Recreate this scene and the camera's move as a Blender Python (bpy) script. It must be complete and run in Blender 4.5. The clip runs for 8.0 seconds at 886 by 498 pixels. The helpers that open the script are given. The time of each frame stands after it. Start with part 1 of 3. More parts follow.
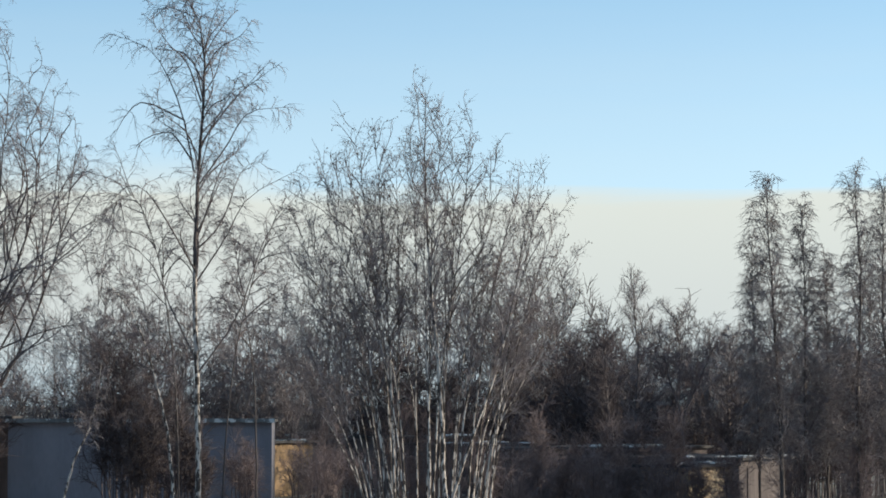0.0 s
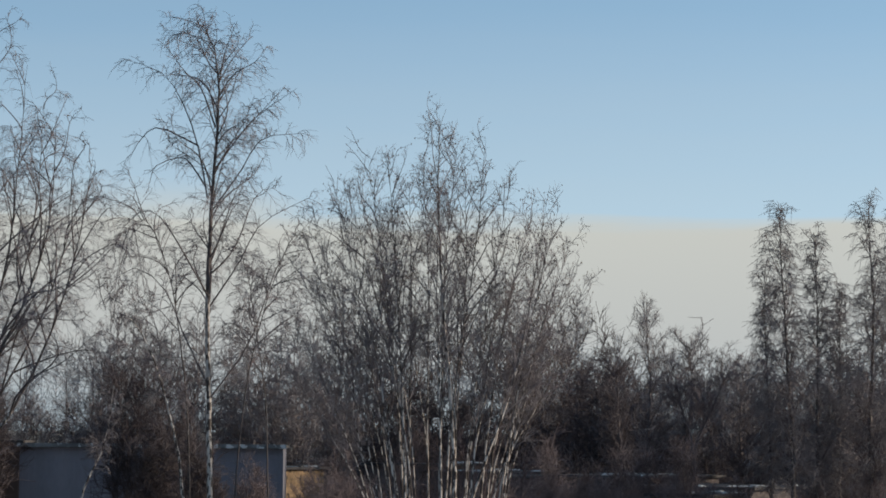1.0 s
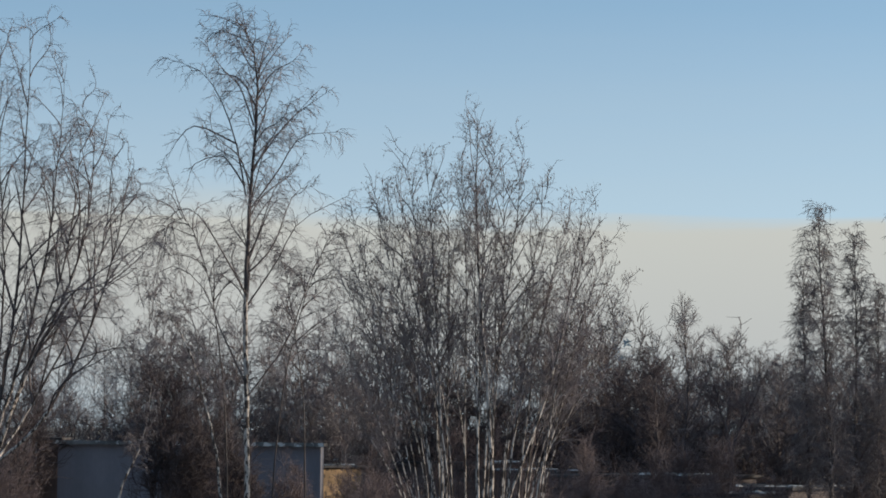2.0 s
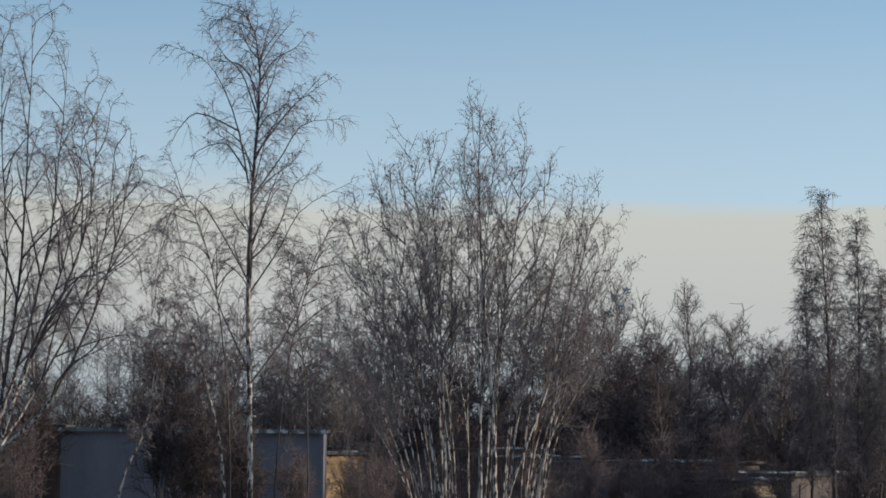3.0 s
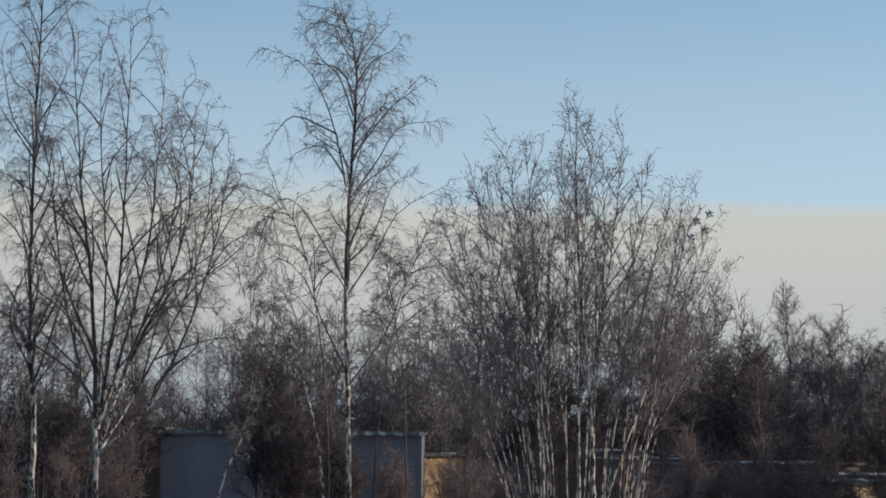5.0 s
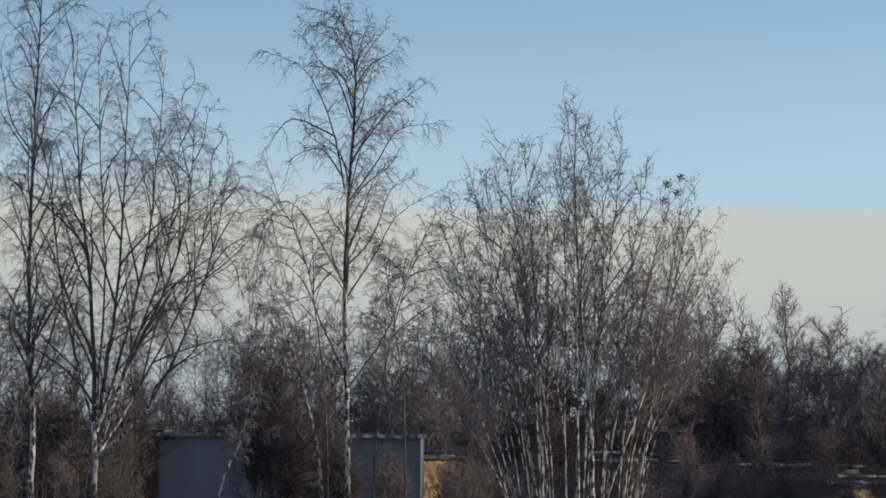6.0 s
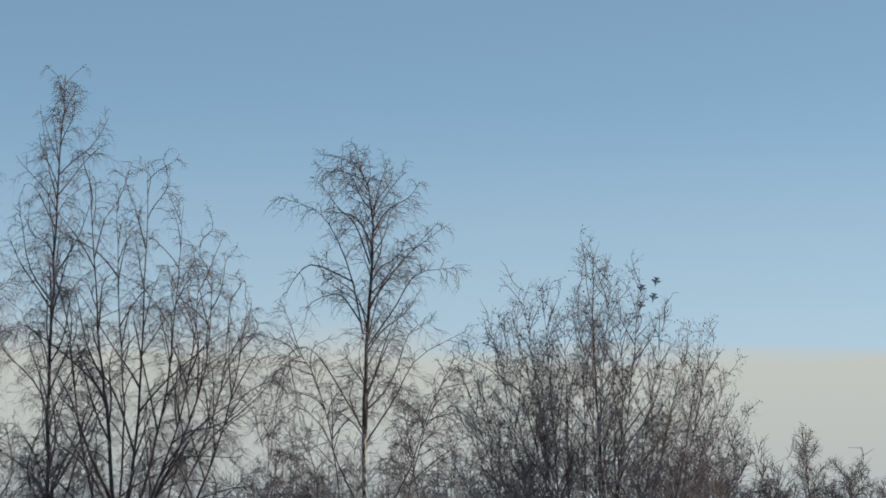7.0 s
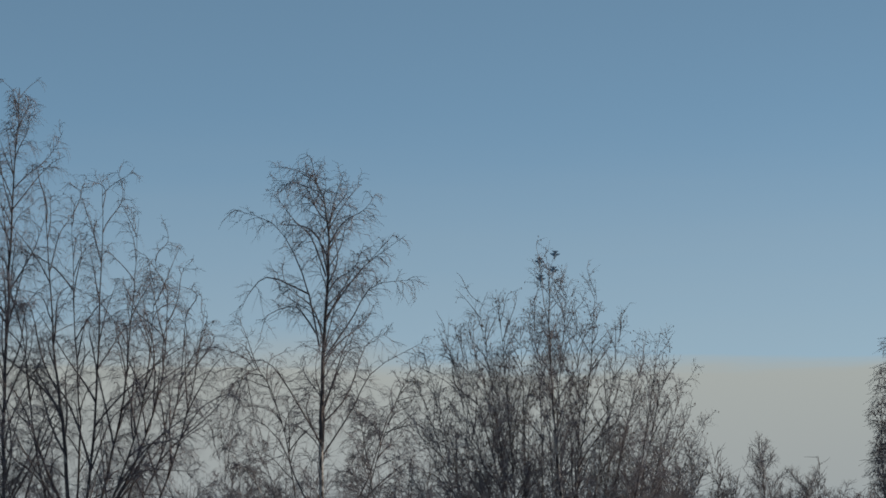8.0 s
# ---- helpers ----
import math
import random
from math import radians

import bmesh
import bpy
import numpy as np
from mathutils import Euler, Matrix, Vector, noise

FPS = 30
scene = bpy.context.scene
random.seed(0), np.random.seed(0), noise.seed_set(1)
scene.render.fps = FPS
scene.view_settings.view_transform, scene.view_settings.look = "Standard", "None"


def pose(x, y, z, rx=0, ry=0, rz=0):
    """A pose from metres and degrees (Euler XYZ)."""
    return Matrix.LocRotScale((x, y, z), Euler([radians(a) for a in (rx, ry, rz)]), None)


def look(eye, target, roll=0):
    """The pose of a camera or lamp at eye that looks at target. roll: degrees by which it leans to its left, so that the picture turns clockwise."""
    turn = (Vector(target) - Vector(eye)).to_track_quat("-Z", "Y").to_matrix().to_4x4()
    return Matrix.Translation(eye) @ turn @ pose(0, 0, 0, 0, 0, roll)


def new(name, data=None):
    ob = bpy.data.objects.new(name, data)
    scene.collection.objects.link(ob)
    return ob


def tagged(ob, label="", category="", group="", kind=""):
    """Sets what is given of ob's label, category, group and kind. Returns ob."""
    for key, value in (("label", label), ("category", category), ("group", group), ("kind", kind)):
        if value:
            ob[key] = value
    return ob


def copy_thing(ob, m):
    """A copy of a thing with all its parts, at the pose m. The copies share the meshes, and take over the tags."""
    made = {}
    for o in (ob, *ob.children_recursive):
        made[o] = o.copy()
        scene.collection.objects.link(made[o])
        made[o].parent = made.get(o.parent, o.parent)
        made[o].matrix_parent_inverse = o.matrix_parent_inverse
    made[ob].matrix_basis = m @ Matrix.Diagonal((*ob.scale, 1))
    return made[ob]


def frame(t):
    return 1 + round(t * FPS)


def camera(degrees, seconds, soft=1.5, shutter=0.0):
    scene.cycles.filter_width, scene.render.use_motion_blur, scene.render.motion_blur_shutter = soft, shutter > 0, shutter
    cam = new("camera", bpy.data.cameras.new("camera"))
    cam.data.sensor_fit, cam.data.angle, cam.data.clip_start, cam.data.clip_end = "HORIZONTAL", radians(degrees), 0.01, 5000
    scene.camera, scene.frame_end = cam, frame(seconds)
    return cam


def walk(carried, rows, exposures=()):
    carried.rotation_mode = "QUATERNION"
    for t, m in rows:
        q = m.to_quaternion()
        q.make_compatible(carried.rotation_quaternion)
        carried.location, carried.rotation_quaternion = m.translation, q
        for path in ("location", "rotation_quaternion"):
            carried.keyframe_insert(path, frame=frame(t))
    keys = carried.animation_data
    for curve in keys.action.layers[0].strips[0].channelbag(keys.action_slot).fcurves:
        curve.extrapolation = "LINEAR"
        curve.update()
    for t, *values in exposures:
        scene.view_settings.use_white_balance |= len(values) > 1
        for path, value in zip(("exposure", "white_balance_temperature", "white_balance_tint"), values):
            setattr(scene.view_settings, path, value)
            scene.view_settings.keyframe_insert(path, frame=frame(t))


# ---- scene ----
# The camera stands at an upper window and turns by hand; x is to the right, y ahead.
EYE = 4.2
cam = camera(20.0, 8.0, soft=1.8)
ROWS = [
    (0.0, -1.220, 3.488, 0.000),
    (0.5, -1.470, 3.694, -0.265),
    (1.0, -0.923, 4.109, -0.432),
    (1.5, -0.640, 3.898, -0.684),
    (1.7, -0.271, 4.078, -0.812),
    (2.8, 0.111, 3.967, -0.518),
    (3.0, -0.001, 3.773, -0.581),
    (3.5, 0.090, 3.866, -0.672),
    (4.0, 1.013, 3.627, -0.739),
    (4.5, 1.728, 3.697, -0.561),
    (5.0, 2.222, 3.794, -0.482),
    (5.2, 2.299, 3.510, -0.455),
    (6.3, 2.176, 3.927, -0.449),
    (6.5, 3.272, 3.864, -0.188),
    (6.8, 2.961, 5.128, -0.190),
    (6.9, 3.368, 6.725, 0.070),
    (7.0, 2.626, 7.143, 0.055),
    (7.5, 2.352, 7.724, -0.071),
    (7.7, 2.715, 7.702, -0.029),
    (8.0, 1.613, 7.407, 0.484),
]
EXPOSURES = [(0.0, 1.78, 6420, -7), (0.5, 1.43, 6480, -5), (1.0, 1.34, 6540, -3), (6.6, 1.33, 6560, -3), (7.05, 1.24, 6430, -5), (7.5, 0.94, 6330, -6), (8.0, 0.80, 6240, -6)]
walk(cam, [(t, pose(0, 0, EYE, 0, 0, yaw) @ pose(0, 0, 0, pitch) @ pose(0, 0, 0, 0, roll) @ pose(0, 0, 0, 90)) for t, yaw, pitch, roll in ROWS], EXPOSURES)

# ---- light ----
SUN_ELEVATION, SUN_AZIMUTH = 16.0, 86.0


def daylight():
    world = bpy.data.worlds.new("sky")
    scene.world = world
    world.use_nodes = True
    t = world.node_tree
    t.nodes.clear()
    n = t.nodes.new
    out, mix = n("ShaderNodeOutputWorld"), n("ShaderNodeMixShader")
    clear, cloud, sky = n("ShaderNodeBackground"), n("ShaderNodeBackground"), n("ShaderNodeTexSky")
    sky.sky_type, sky.sun_disc = "NISHITA", False
    sky.sun_elevation, sky.sun_rotation = radians(SUN_ELEVATION), radians(SUN_AZIMUTH)
    sky.air_density, sky.dust_density, sky.ozone_density, sky.altitude = 1.0, 0.2, 0.0, 100
    clear.inputs[1].default_value = 0.127
    cloud.inputs[1].default_value = 0.345
    coord, sep = n("ShaderNodeTexCoord"), n("ShaderNodeSeparateXYZ")
    stretch, wisps, ramp = n("ShaderNodeMapping"), n("ShaderNodeTexNoise"), n("ShaderNodeMapRange")
    stretch.inputs["Scale"].default_value = (3.0, 3.0, 40.0)
    wisps.inputs["Scale"].default_value, wisps.inputs["Detail"].default_value = 1.6, 4.0
    rise = n("ShaderNodeMath")
    rise.operation = "MULTIPLY_ADD"
    rise.inputs[1].default_value, rise.inputs[2].default_value = 0.022, -0.011
    height = n("ShaderNodeMath")
    ramp.interpolation_type = "SMOOTHSTEP"
    ramp.inputs["From Min"].default_value, ramp.inputs["From Max"].default_value = 0.0790, 0.0905
    ramp.inputs["To Min"].default_value, ramp.inputs["To Max"].default_value = 1.0, 0.0
    thin = n("ShaderNodeMapRange")  # a veil of high cloud that fades upward
    thin.interpolation_type = "SMOOTHSTEP"
    thin.inputs["From Min"].default_value, thin.inputs["From Max"].default_value = 0.075, 0.19
    thin.inputs["To Min"].default_value, thin.inputs["To Max"].default_value = 0.38, 0.0
    tone = n("ShaderNodeValToRGB")
    tone.color_ramp.elements[0].position, tone.color_ramp.elements[0].color = 0.0, (0.48, 0.53, 0.63, 1)
    tone.color_ramp.elements[1].position, tone.color_ramp.elements[1].color = 0.085, (0.70, 0.665, 0.665, 1)
    e = tone.color_ramp.elements.new(0.035)
    e.color = (0.625, 0.605, 0.64, 1)
    big = n("ShaderNodeMath")
    big.operation = "MAXIMUM"
    k = t.links.new
    k(coord.outputs["Generated"], sep.inputs[0]), k(coord.outputs["Generated"], stretch.inputs[0])
    k(stretch.outputs[0], wisps.inputs["Vector"]), k(wisps.outputs[0], rise.inputs[0])
    k(sep.outputs["Z"], height.inputs[0]), k(rise.outputs[0], height.inputs[1])
    k(height.outputs[0], ramp.inputs["Value"]), k(height.outputs[0], thin.inputs["Value"])
    k(ramp.outputs[0], big.inputs[0]), k(thin.outputs[0], big.inputs[1])
    soft, west, haze, both = n("ShaderNodeMapRange"), n("ShaderNodeMapRange"), n("ShaderNodeMath"), n("ShaderNodeMath")  # its edge is blurred to the west
    soft.interpolation_type = west.interpolation_type = "SMOOTHSTEP"
    soft.inputs["From Min"].default_value, soft.inputs["From Max"].default_value = 0.074, 0.120
    soft.inputs["To Min"].default_value, soft.inputs["To Max"].default_value = 0.9, 0.0
    west.inputs["From Min"].default_value, west.inputs["From Max"].default_value = 0.0, -0.07
    haze.operation, both.operation = "MULTIPLY", "MAXIMUM"
    k(height.outputs[0], soft.inputs["Value"]), k(sep.outputs["X"], west.inputs["Value"])
    k(soft.outputs[0], haze.inputs[0]), k(west.outputs[0], haze.inputs[1])
    k(big.outputs[0], both.inputs[0]), k(haze.outputs[0], both.inputs[1])
    k(sep.outputs["Z"], tone.inputs[0]), k(tone.outputs[0], cloud.inputs[0])
    lift = n("ShaderNodeVectorMath")
    lift.operation = "MULTIPLY_ADD"
    lift.inputs[1].default_value, lift.inputs[2].default_value = (1, 1, 2.7), (0, 0, 0.22)
    k(coord.outputs["Generated"], lift.inputs[0]), k(lift.outputs[0], sky.inputs["Vector"])
    k(sky.outputs[0], clear.inputs[0]), k(both.outputs[0], mix.inputs[0])
    k(clear.outputs[0], mix.inputs[1]), k(cloud.outputs[0], mix.inputs[2]), k(mix.outputs[0], out.inputs[0])
    lamp = bpy.data.lights.new("sun", "SUN")
    lamp.energy, lamp.angle, lamp.color = 1.7, radians(0.6), (1.0, 0.82, 0.69)
    sun = new("sun", lamp)
    a, b = radians(SUN_AZIMUTH), radians(SUN_ELEVATION)
    sun.matrix_world = look((60 * math.sin(a), 60 * math.cos(a), 40), (60 * math.sin(a) - math.sin(a) * math.cos(b), 60 * math.cos(a) - math.cos(a) * math.cos(b), 40 - math.sin(b)))


daylight()


# ---- materials ----
def material(name, rough=0.8, metal=0.0):
    m = bpy.data.materials.new(name)
    m.use_nodes = True
    shader = m.node_tree.nodes["Principled BSDF"]
    shader.inputs["Roughness"].default_value, shader.inputs["Metallic"].default_value = rough, metal
    return m, m.node_tree, shader


def mottled(name, low, high, scale=(1, 1, 1), fine=8.0, rough=0.85, metal=0.0, bump=0.3, spots=None, spot_at=0.62, depth=0.02):
    """Two tones mixed by a stretched noise, a finer grain on top, and sharper-edged spots of a third tone."""
    m, t, shader = material(name, rough, metal)
    n, k = t.nodes.new, t.links.new
    coord, place = n("ShaderNodeTexCoord"), n("ShaderNodeMapping")
    place.inputs["Scale"].default_value = scale
    k(coord.outputs["Object"], place.inputs[0])
    broad, grain, both = n("ShaderNodeTexNoise"), n("ShaderNodeTexNoise"), n("ShaderNodeMath")
    broad.inputs["Scale"].default_value, grain.inputs["Scale"].default_value = 1.0, fine
    broad.inputs["Detail"].default_value = grain.inputs["Detail"].default_value = 4.0
    both.operation = "MULTIPLY_ADD"
    both.inputs[1].default_value = 0.45
    k(place.outputs[0], broad.inputs["Vector"]), k(place.outputs[0], grain.inputs["Vector"])
    k(grain.outputs[0], both.inputs[0]), k(broad.outputs[0], both.inputs[2])
    ramp = n("ShaderNodeValToRGB")
    ramp.color_ramp.elements[0].position, ramp.color_ramp.elements[0].color = 0.5, (*low, 1)
    ramp.color_ramp.elements[1].position, ramp.color_ramp.elements[1].color = 0.95, (*high, 1)
    k(both.outputs[0], ramp.inputs[0])
    colour = ramp.outputs[0]
    if spots:
        dots, edge, over = n("ShaderNodeTexNoise"), n("ShaderNodeValToRGB"), n("ShaderNodeMix")
        dots.inputs["Scale"].default_value, dots.inputs["Detail"].default_value = 2.3, 3.0
        edge.color_ramp.elements[0].position, edge.color_ramp.elements[1].position = spot_at, spot_at + 0.05
        over.data_type = "RGBA"
        over.inputs["B"].default_value = (*spots, 1)
        k(place.outputs[0], dots.inputs["Vector"]), k(dots.outputs[0], edge.inputs[0]), k(edge.outputs[0], over.inputs["Factor"]), k(colour, over.inputs["A"])
        colour = over.outputs["Result"]
    k(colour, shader.inputs["Base Color"])
    if bump:
        relief = n("ShaderNodeBump")
        relief.inputs["Strength"].default_value, relief.inputs["Distance"].default_value = bump, depth
        k(both.outputs[0], relief.inputs["Height"]), k(relief.outputs[0], shader.inputs["Normal"])
    return m


BIRCH = mottled("birch_bark", (0.28, 0.235, 0.22), (0.70, 0.63, 0.59), (4, 4, 1.6), 6, 0.75, spots=(0.050, 0.038, 0.036), spot_at=0.475)
# Brown upper bark, darkened further: trunk shade is put into its colour.
BIRCH_DARK = mottled("birch_bark_brown_shaded", (0.038, 0.030, 0.030), (0.115, 0.090, 0.088), (4, 4, 0.8), 6, 0.8, spots=(0.45, 0.40, 0.37), spot_at=0.66)
LIMB = mottled("branch_bark", (0.055, 0.042, 0.044), (0.15, 0.114, 0.117), (3, 3, 3), 6, 0.7, bump=0.2)
TWIG = mottled("birch_twigs", (0.105, 0.090, 0.098), (0.27, 0.23, 0.25), (1, 1, 1), 5, 0.6, bump=0)
TWIG_GREY = mottled("grey_twigs", (0.098, 0.082, 0.087), (0.25, 0.21, 0.22), (1, 1, 1), 5, 0.65, bump=0)
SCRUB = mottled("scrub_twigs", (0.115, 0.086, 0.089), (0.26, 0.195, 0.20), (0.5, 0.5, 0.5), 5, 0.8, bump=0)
# Darker copy of the scrub twigs: the thickets' shade is put into its colour.
SCRUB_SHADED = mottled("shaded_scrub_twigs", (0.056, 0.043, 0.046), (0.128, 0.098, 0.104), (0.5, 0.5, 0.5), 5, 0.85, bump=0)
CATKIN = mottled("catkins", (0.05, 0.03, 0.02), (0.13, 0.08, 0.05), (2, 2, 2), 5, 0.8, bump=0)
# Pale blue-grey: the haze of distance is mixed into the branch colour.
FAR_HAZED = mottled("far_branches_hazed", (0.145, 0.16, 0.195), (0.24, 0.26, 0.30), (0.2, 0.2, 0.2), 5, 0.9, bump=0)
GROUND = mottled("thawing_ground", (0.07, 0.055, 0.038), (0.17, 0.13, 0.085), (0.25, 0.25, 0.25), 9, 0.95, spots=(0.62, 0.64, 0.68), spot_at=0.6, depth=0.05)
SNOW = mottled("old_snow", (0.34, 0.33, 0.33), (0.74, 0.72, 0.71), (1.6, 1.6, 1.6), 6, 0.7, spots=(0.10, 0.085, 0.07), spot_at=0.57, depth=0.05)
SHEET = mottled("grey_blue_sheet_metal", (0.165, 0.160, 0.195), (0.225, 0.219, 0.262), (0.7, 0.7, 0.25), 12, 0.5, 0.15, bump=0.05)
EDGE = mottled("roof_edge", (0.10, 0.098, 0.10), (0.24, 0.235, 0.24), (1.5, 1.5, 1.5), 8, 0.8, bump=0.1, spots=(0.62, 0.60, 0.60), spot_at=0.54)
EDGE.node_tree.nodes["Principled BSDF"].inputs["Specular IOR Level"].default_value = 0.1
BROWN = mottled("brown_boards", (0.075, 0.050, 0.044), (0.15, 0.10, 0.085), (4, 4, 0.5), 9, 0.85)
DARK = mottled("dark_boards", (0.075, 0.062, 0.063), (0.16, 0.132, 0.130), (3, 3, 0.4), 9, 0.85)
OCHRE = mottled("ochre_plaster", (0.17, 0.105, 0.055), (0.40, 0.27, 0.16), (1.6, 1.6, 1.6), 7, 0.9, spots=(0.07, 0.05, 0.04), spot_at=0.57)
PALE = mottled("pale_weathered_plaster", (0.34, 0.25, 0.16), (0.66, 0.52, 0.38), (1.8, 1.8, 1.8), 7, 0.9, spots=(0.10, 0.07, 0.05), spot_at=0.56)
FELT = mottled("roofing_felt", (0.05, 0.047, 0.049), (0.12, 0.112, 0.114), (1, 1, 1), 9, 0.9)
FELT.node_tree.nodes["Principled BSDF"].inputs["Specular IOR Level"].default_value = 0.0
SNOW.node_tree.nodes["Principled BSDF"].inputs["Specular IOR Level"].default_value = 0.1
DARK.node_tree.nodes["Principled BSDF"].inputs["Specular IOR Level"].default_value = 0.2
JET = mottled("grey_blue_camouflage_paint", (0.075, 0.11, 0.14), (0.15, 0.20, 0.25), (0.25, 0.25, 0.25), 3, 0.45, 0.1, bump=0)
JET_GLASS, _, _ = material("dark_canopy_glass", 0.08)
JET_GLASS.node_tree.nodes["Principled BSDF"].inputs["Base Color"].default_value = (0.02, 0.025, 0.03, 1)
NOZZLE = mottled("burnt_nozzle_metal", (0.04, 0.035, 0.03), (0.12, 0.1, 0.09), (2, 2, 2), 6, 0.4, 0.8, bump=0)
RADOME = mottled("pale_radome_paint", (0.3, 0.34, 0.38), (0.42, 0.46, 0.5), (1, 1, 1), 4, 0.5, bump=0)


# ---- mesh helpers ----
def part(name, data, mat, parent=None, label=""):
    """Links a bmesh or a mesh as one object, under parent if given."""
    if isinstance(data, bmesh.types.BMesh):
        mesh = bpy.data.meshes.new(name)
        data.to_mesh(mesh)
        data.free()
    else:
        mesh = data
    if not mesh.materials:
        mesh.materials.append(mat)
    ob = new(name, mesh)
    ob.parent = parent
    return tagged(ob, label)


def box(bm, x0, x1, y0, y1, z0, z1, bevel=0.0):
    made = bmesh.ops.create_cube(bm, size=1, matrix=Matrix.Translation(((x0 + x1) / 2, (y0 + y1) / 2, (z0 + z1) / 2)) @ Matrix.Diagonal((x1 - x0, y1 - y0, z1 - z0, 1)))
    if bevel:
        edges = {e for v in made["verts"] for e in v.link_edges}
        bmesh.ops.bevel(bm, geom=list(edges), offset=bevel, segments=1, affect="EDGES")
    return bm


def boxed(*args, bevel=0.0):
    return box(bmesh.new(), *args, bevel=bevel)


rng = np.random.default_rng(7)


def unit(v):
    return v / np.maximum(np.linalg.norm(v, axis=-1, keepdims=True), 1e-9)


def smooth_path(points, n):
    """n places along a smooth curve through the points."""
    p = np.array(points, float)
    p = np.vstack([2 * p[0] - p[1], p, 2 * p[-1] - p[-2]])
    out = []
    for s in np.linspace(0, len(p) - 3 - 1e-6, n):
        i = int(s)
        u = s - i
        a, b, c, d = p[i:i + 4]
        out.append(0.5 * (2 * b + (c - a) * u + (2 * a - 5 * b + 4 * c - d) * u * u + (3 * b - a - 3 * c + d) * u ** 3))
    return np.array(out)


def grow(parents, count, span, length, angle, droop, points=5, bend=0.1, rise=0.0, taper=0.6, keep=None):
    """Children on curves (M, N, 3): count on each, within span of it, leaving at angle degrees, hanging by droop; keep: the share of them that each curve bears."""
    m, n, _ = parents.shape
    at = span[0] + (span[1] - span[0]) * (np.arange(count) + rng.random((m, count))) / count
    s = at * (n - 1)
    i = np.minimum(s.astype(int), n - 2)
    u = (s - i)[..., None]
    rows = np.arange(m)[:, None]
    a, b = parents[rows, i], parents[rows, i + 1]
    start, along = a + (b - a) * u, unit(b - a)
    side = rng.normal(size=(m, count, 3))
    side = unit(side - along * np.sum(side * along, -1, keepdims=True))
    ang = np.radians(angle * (0.6 + 0.8 * rng.random((m, count, 1))))
    way = unit(along * np.cos(ang) + side * np.sin(ang) + np.array([0, 0, rise]))
    size = (np.broadcast_to(np.asarray(length, float), (m,))[:, None] * (1 - taper * (at - span[0]) / max(span[1] - span[0], 1e-6)) * (0.6 + 0.8 * rng.random((m, count))))[..., None, None]
    t = np.linspace(0, 1, points)[:, None]
    wave = rng.normal(size=(m, count, 1, 3)) * bend * np.sin(t * 4.2 + rng.random((m, count, 1, 1)) * 6.28) * t
    curve = start[..., None, :] + size * (way[..., None, :] * t + np.array([0, 0, -droop]) * t * t * (0.5 + rng.random((m, count, 1, 1))) + wave)
    borne = rng.random((m, count)) < (1.0 if keep is None else np.asarray(keep)[:, None])
    return curve[borne], size.reshape(m, count)[borne]


def tube_arrays(curves, radii, sides=3):
    m, n, _ = curves.shape
    along = unit(np.gradient(curves, axis=1))
    ref = np.where(np.abs(along[..., :1]) > 0.8, np.array([0.0, 1.0, 0.0]), np.array([1.0, 0.0, 0.0]))
    u = unit(np.cross(along, ref))
    v = np.cross(along, u)
    a = np.arange(sides) * 2 * np.pi / sides
    rings = curves[:, :, None] + radii[..., None, None] * (np.cos(a)[:, None] * u[:, :, None] + np.sin(a)[:, None] * v[:, :, None])
    ids = np.arange(m * n * sides).reshape(m, n, sides)
    nxt = np.roll(ids, -1, axis=2)
    quads = np.stack([ids[:, :-1], nxt[:, :-1], nxt[:, 1:], ids[:, 1:]], -1)
    return rings.reshape(-1, 3), quads.reshape(-1, 4)


def mesh_of(name, pieces, mat):
    """One mesh from (vertices, quads) pairs."""
    shift, vs, qs = 0, [], []
    for v, q in pieces:
        vs.append(v)
        qs.append(q + shift)
        shift += len(v)
    v, q = np.vstack(vs).astype(np.float32), np.vstack(qs).astype(np.int32)
    mesh = bpy.data.meshes.new(name)
    mesh.vertices.add(len(v))
    mesh.vertices.foreach_set("co", v.ravel())
    mesh.loops.add(q.size)
    mesh.loops.foreach_set("vertex_index", q.ravel())
    mesh.polygons.add(len(q))
    mesh.polygons.foreach_set("loop_start", np.arange(0, q.size, 4, dtype=np.int32))
    mesh.polygons.foreach_set("use_smooth", np.ones(len(q), bool))
    mesh.update(calc_edges=True)
    mesh.materials.append(mat)
    return mesh


def tapering(curves, thick, thin):
    n = curves.shape[1]
    t = np.linspace(0, 1, n)[None]
    thick, thin = (np.broadcast_to(np.asarray(w, float), (len(curves),))[:, None] for w in (thick, thin))
    return thick + (thin - thick) * t


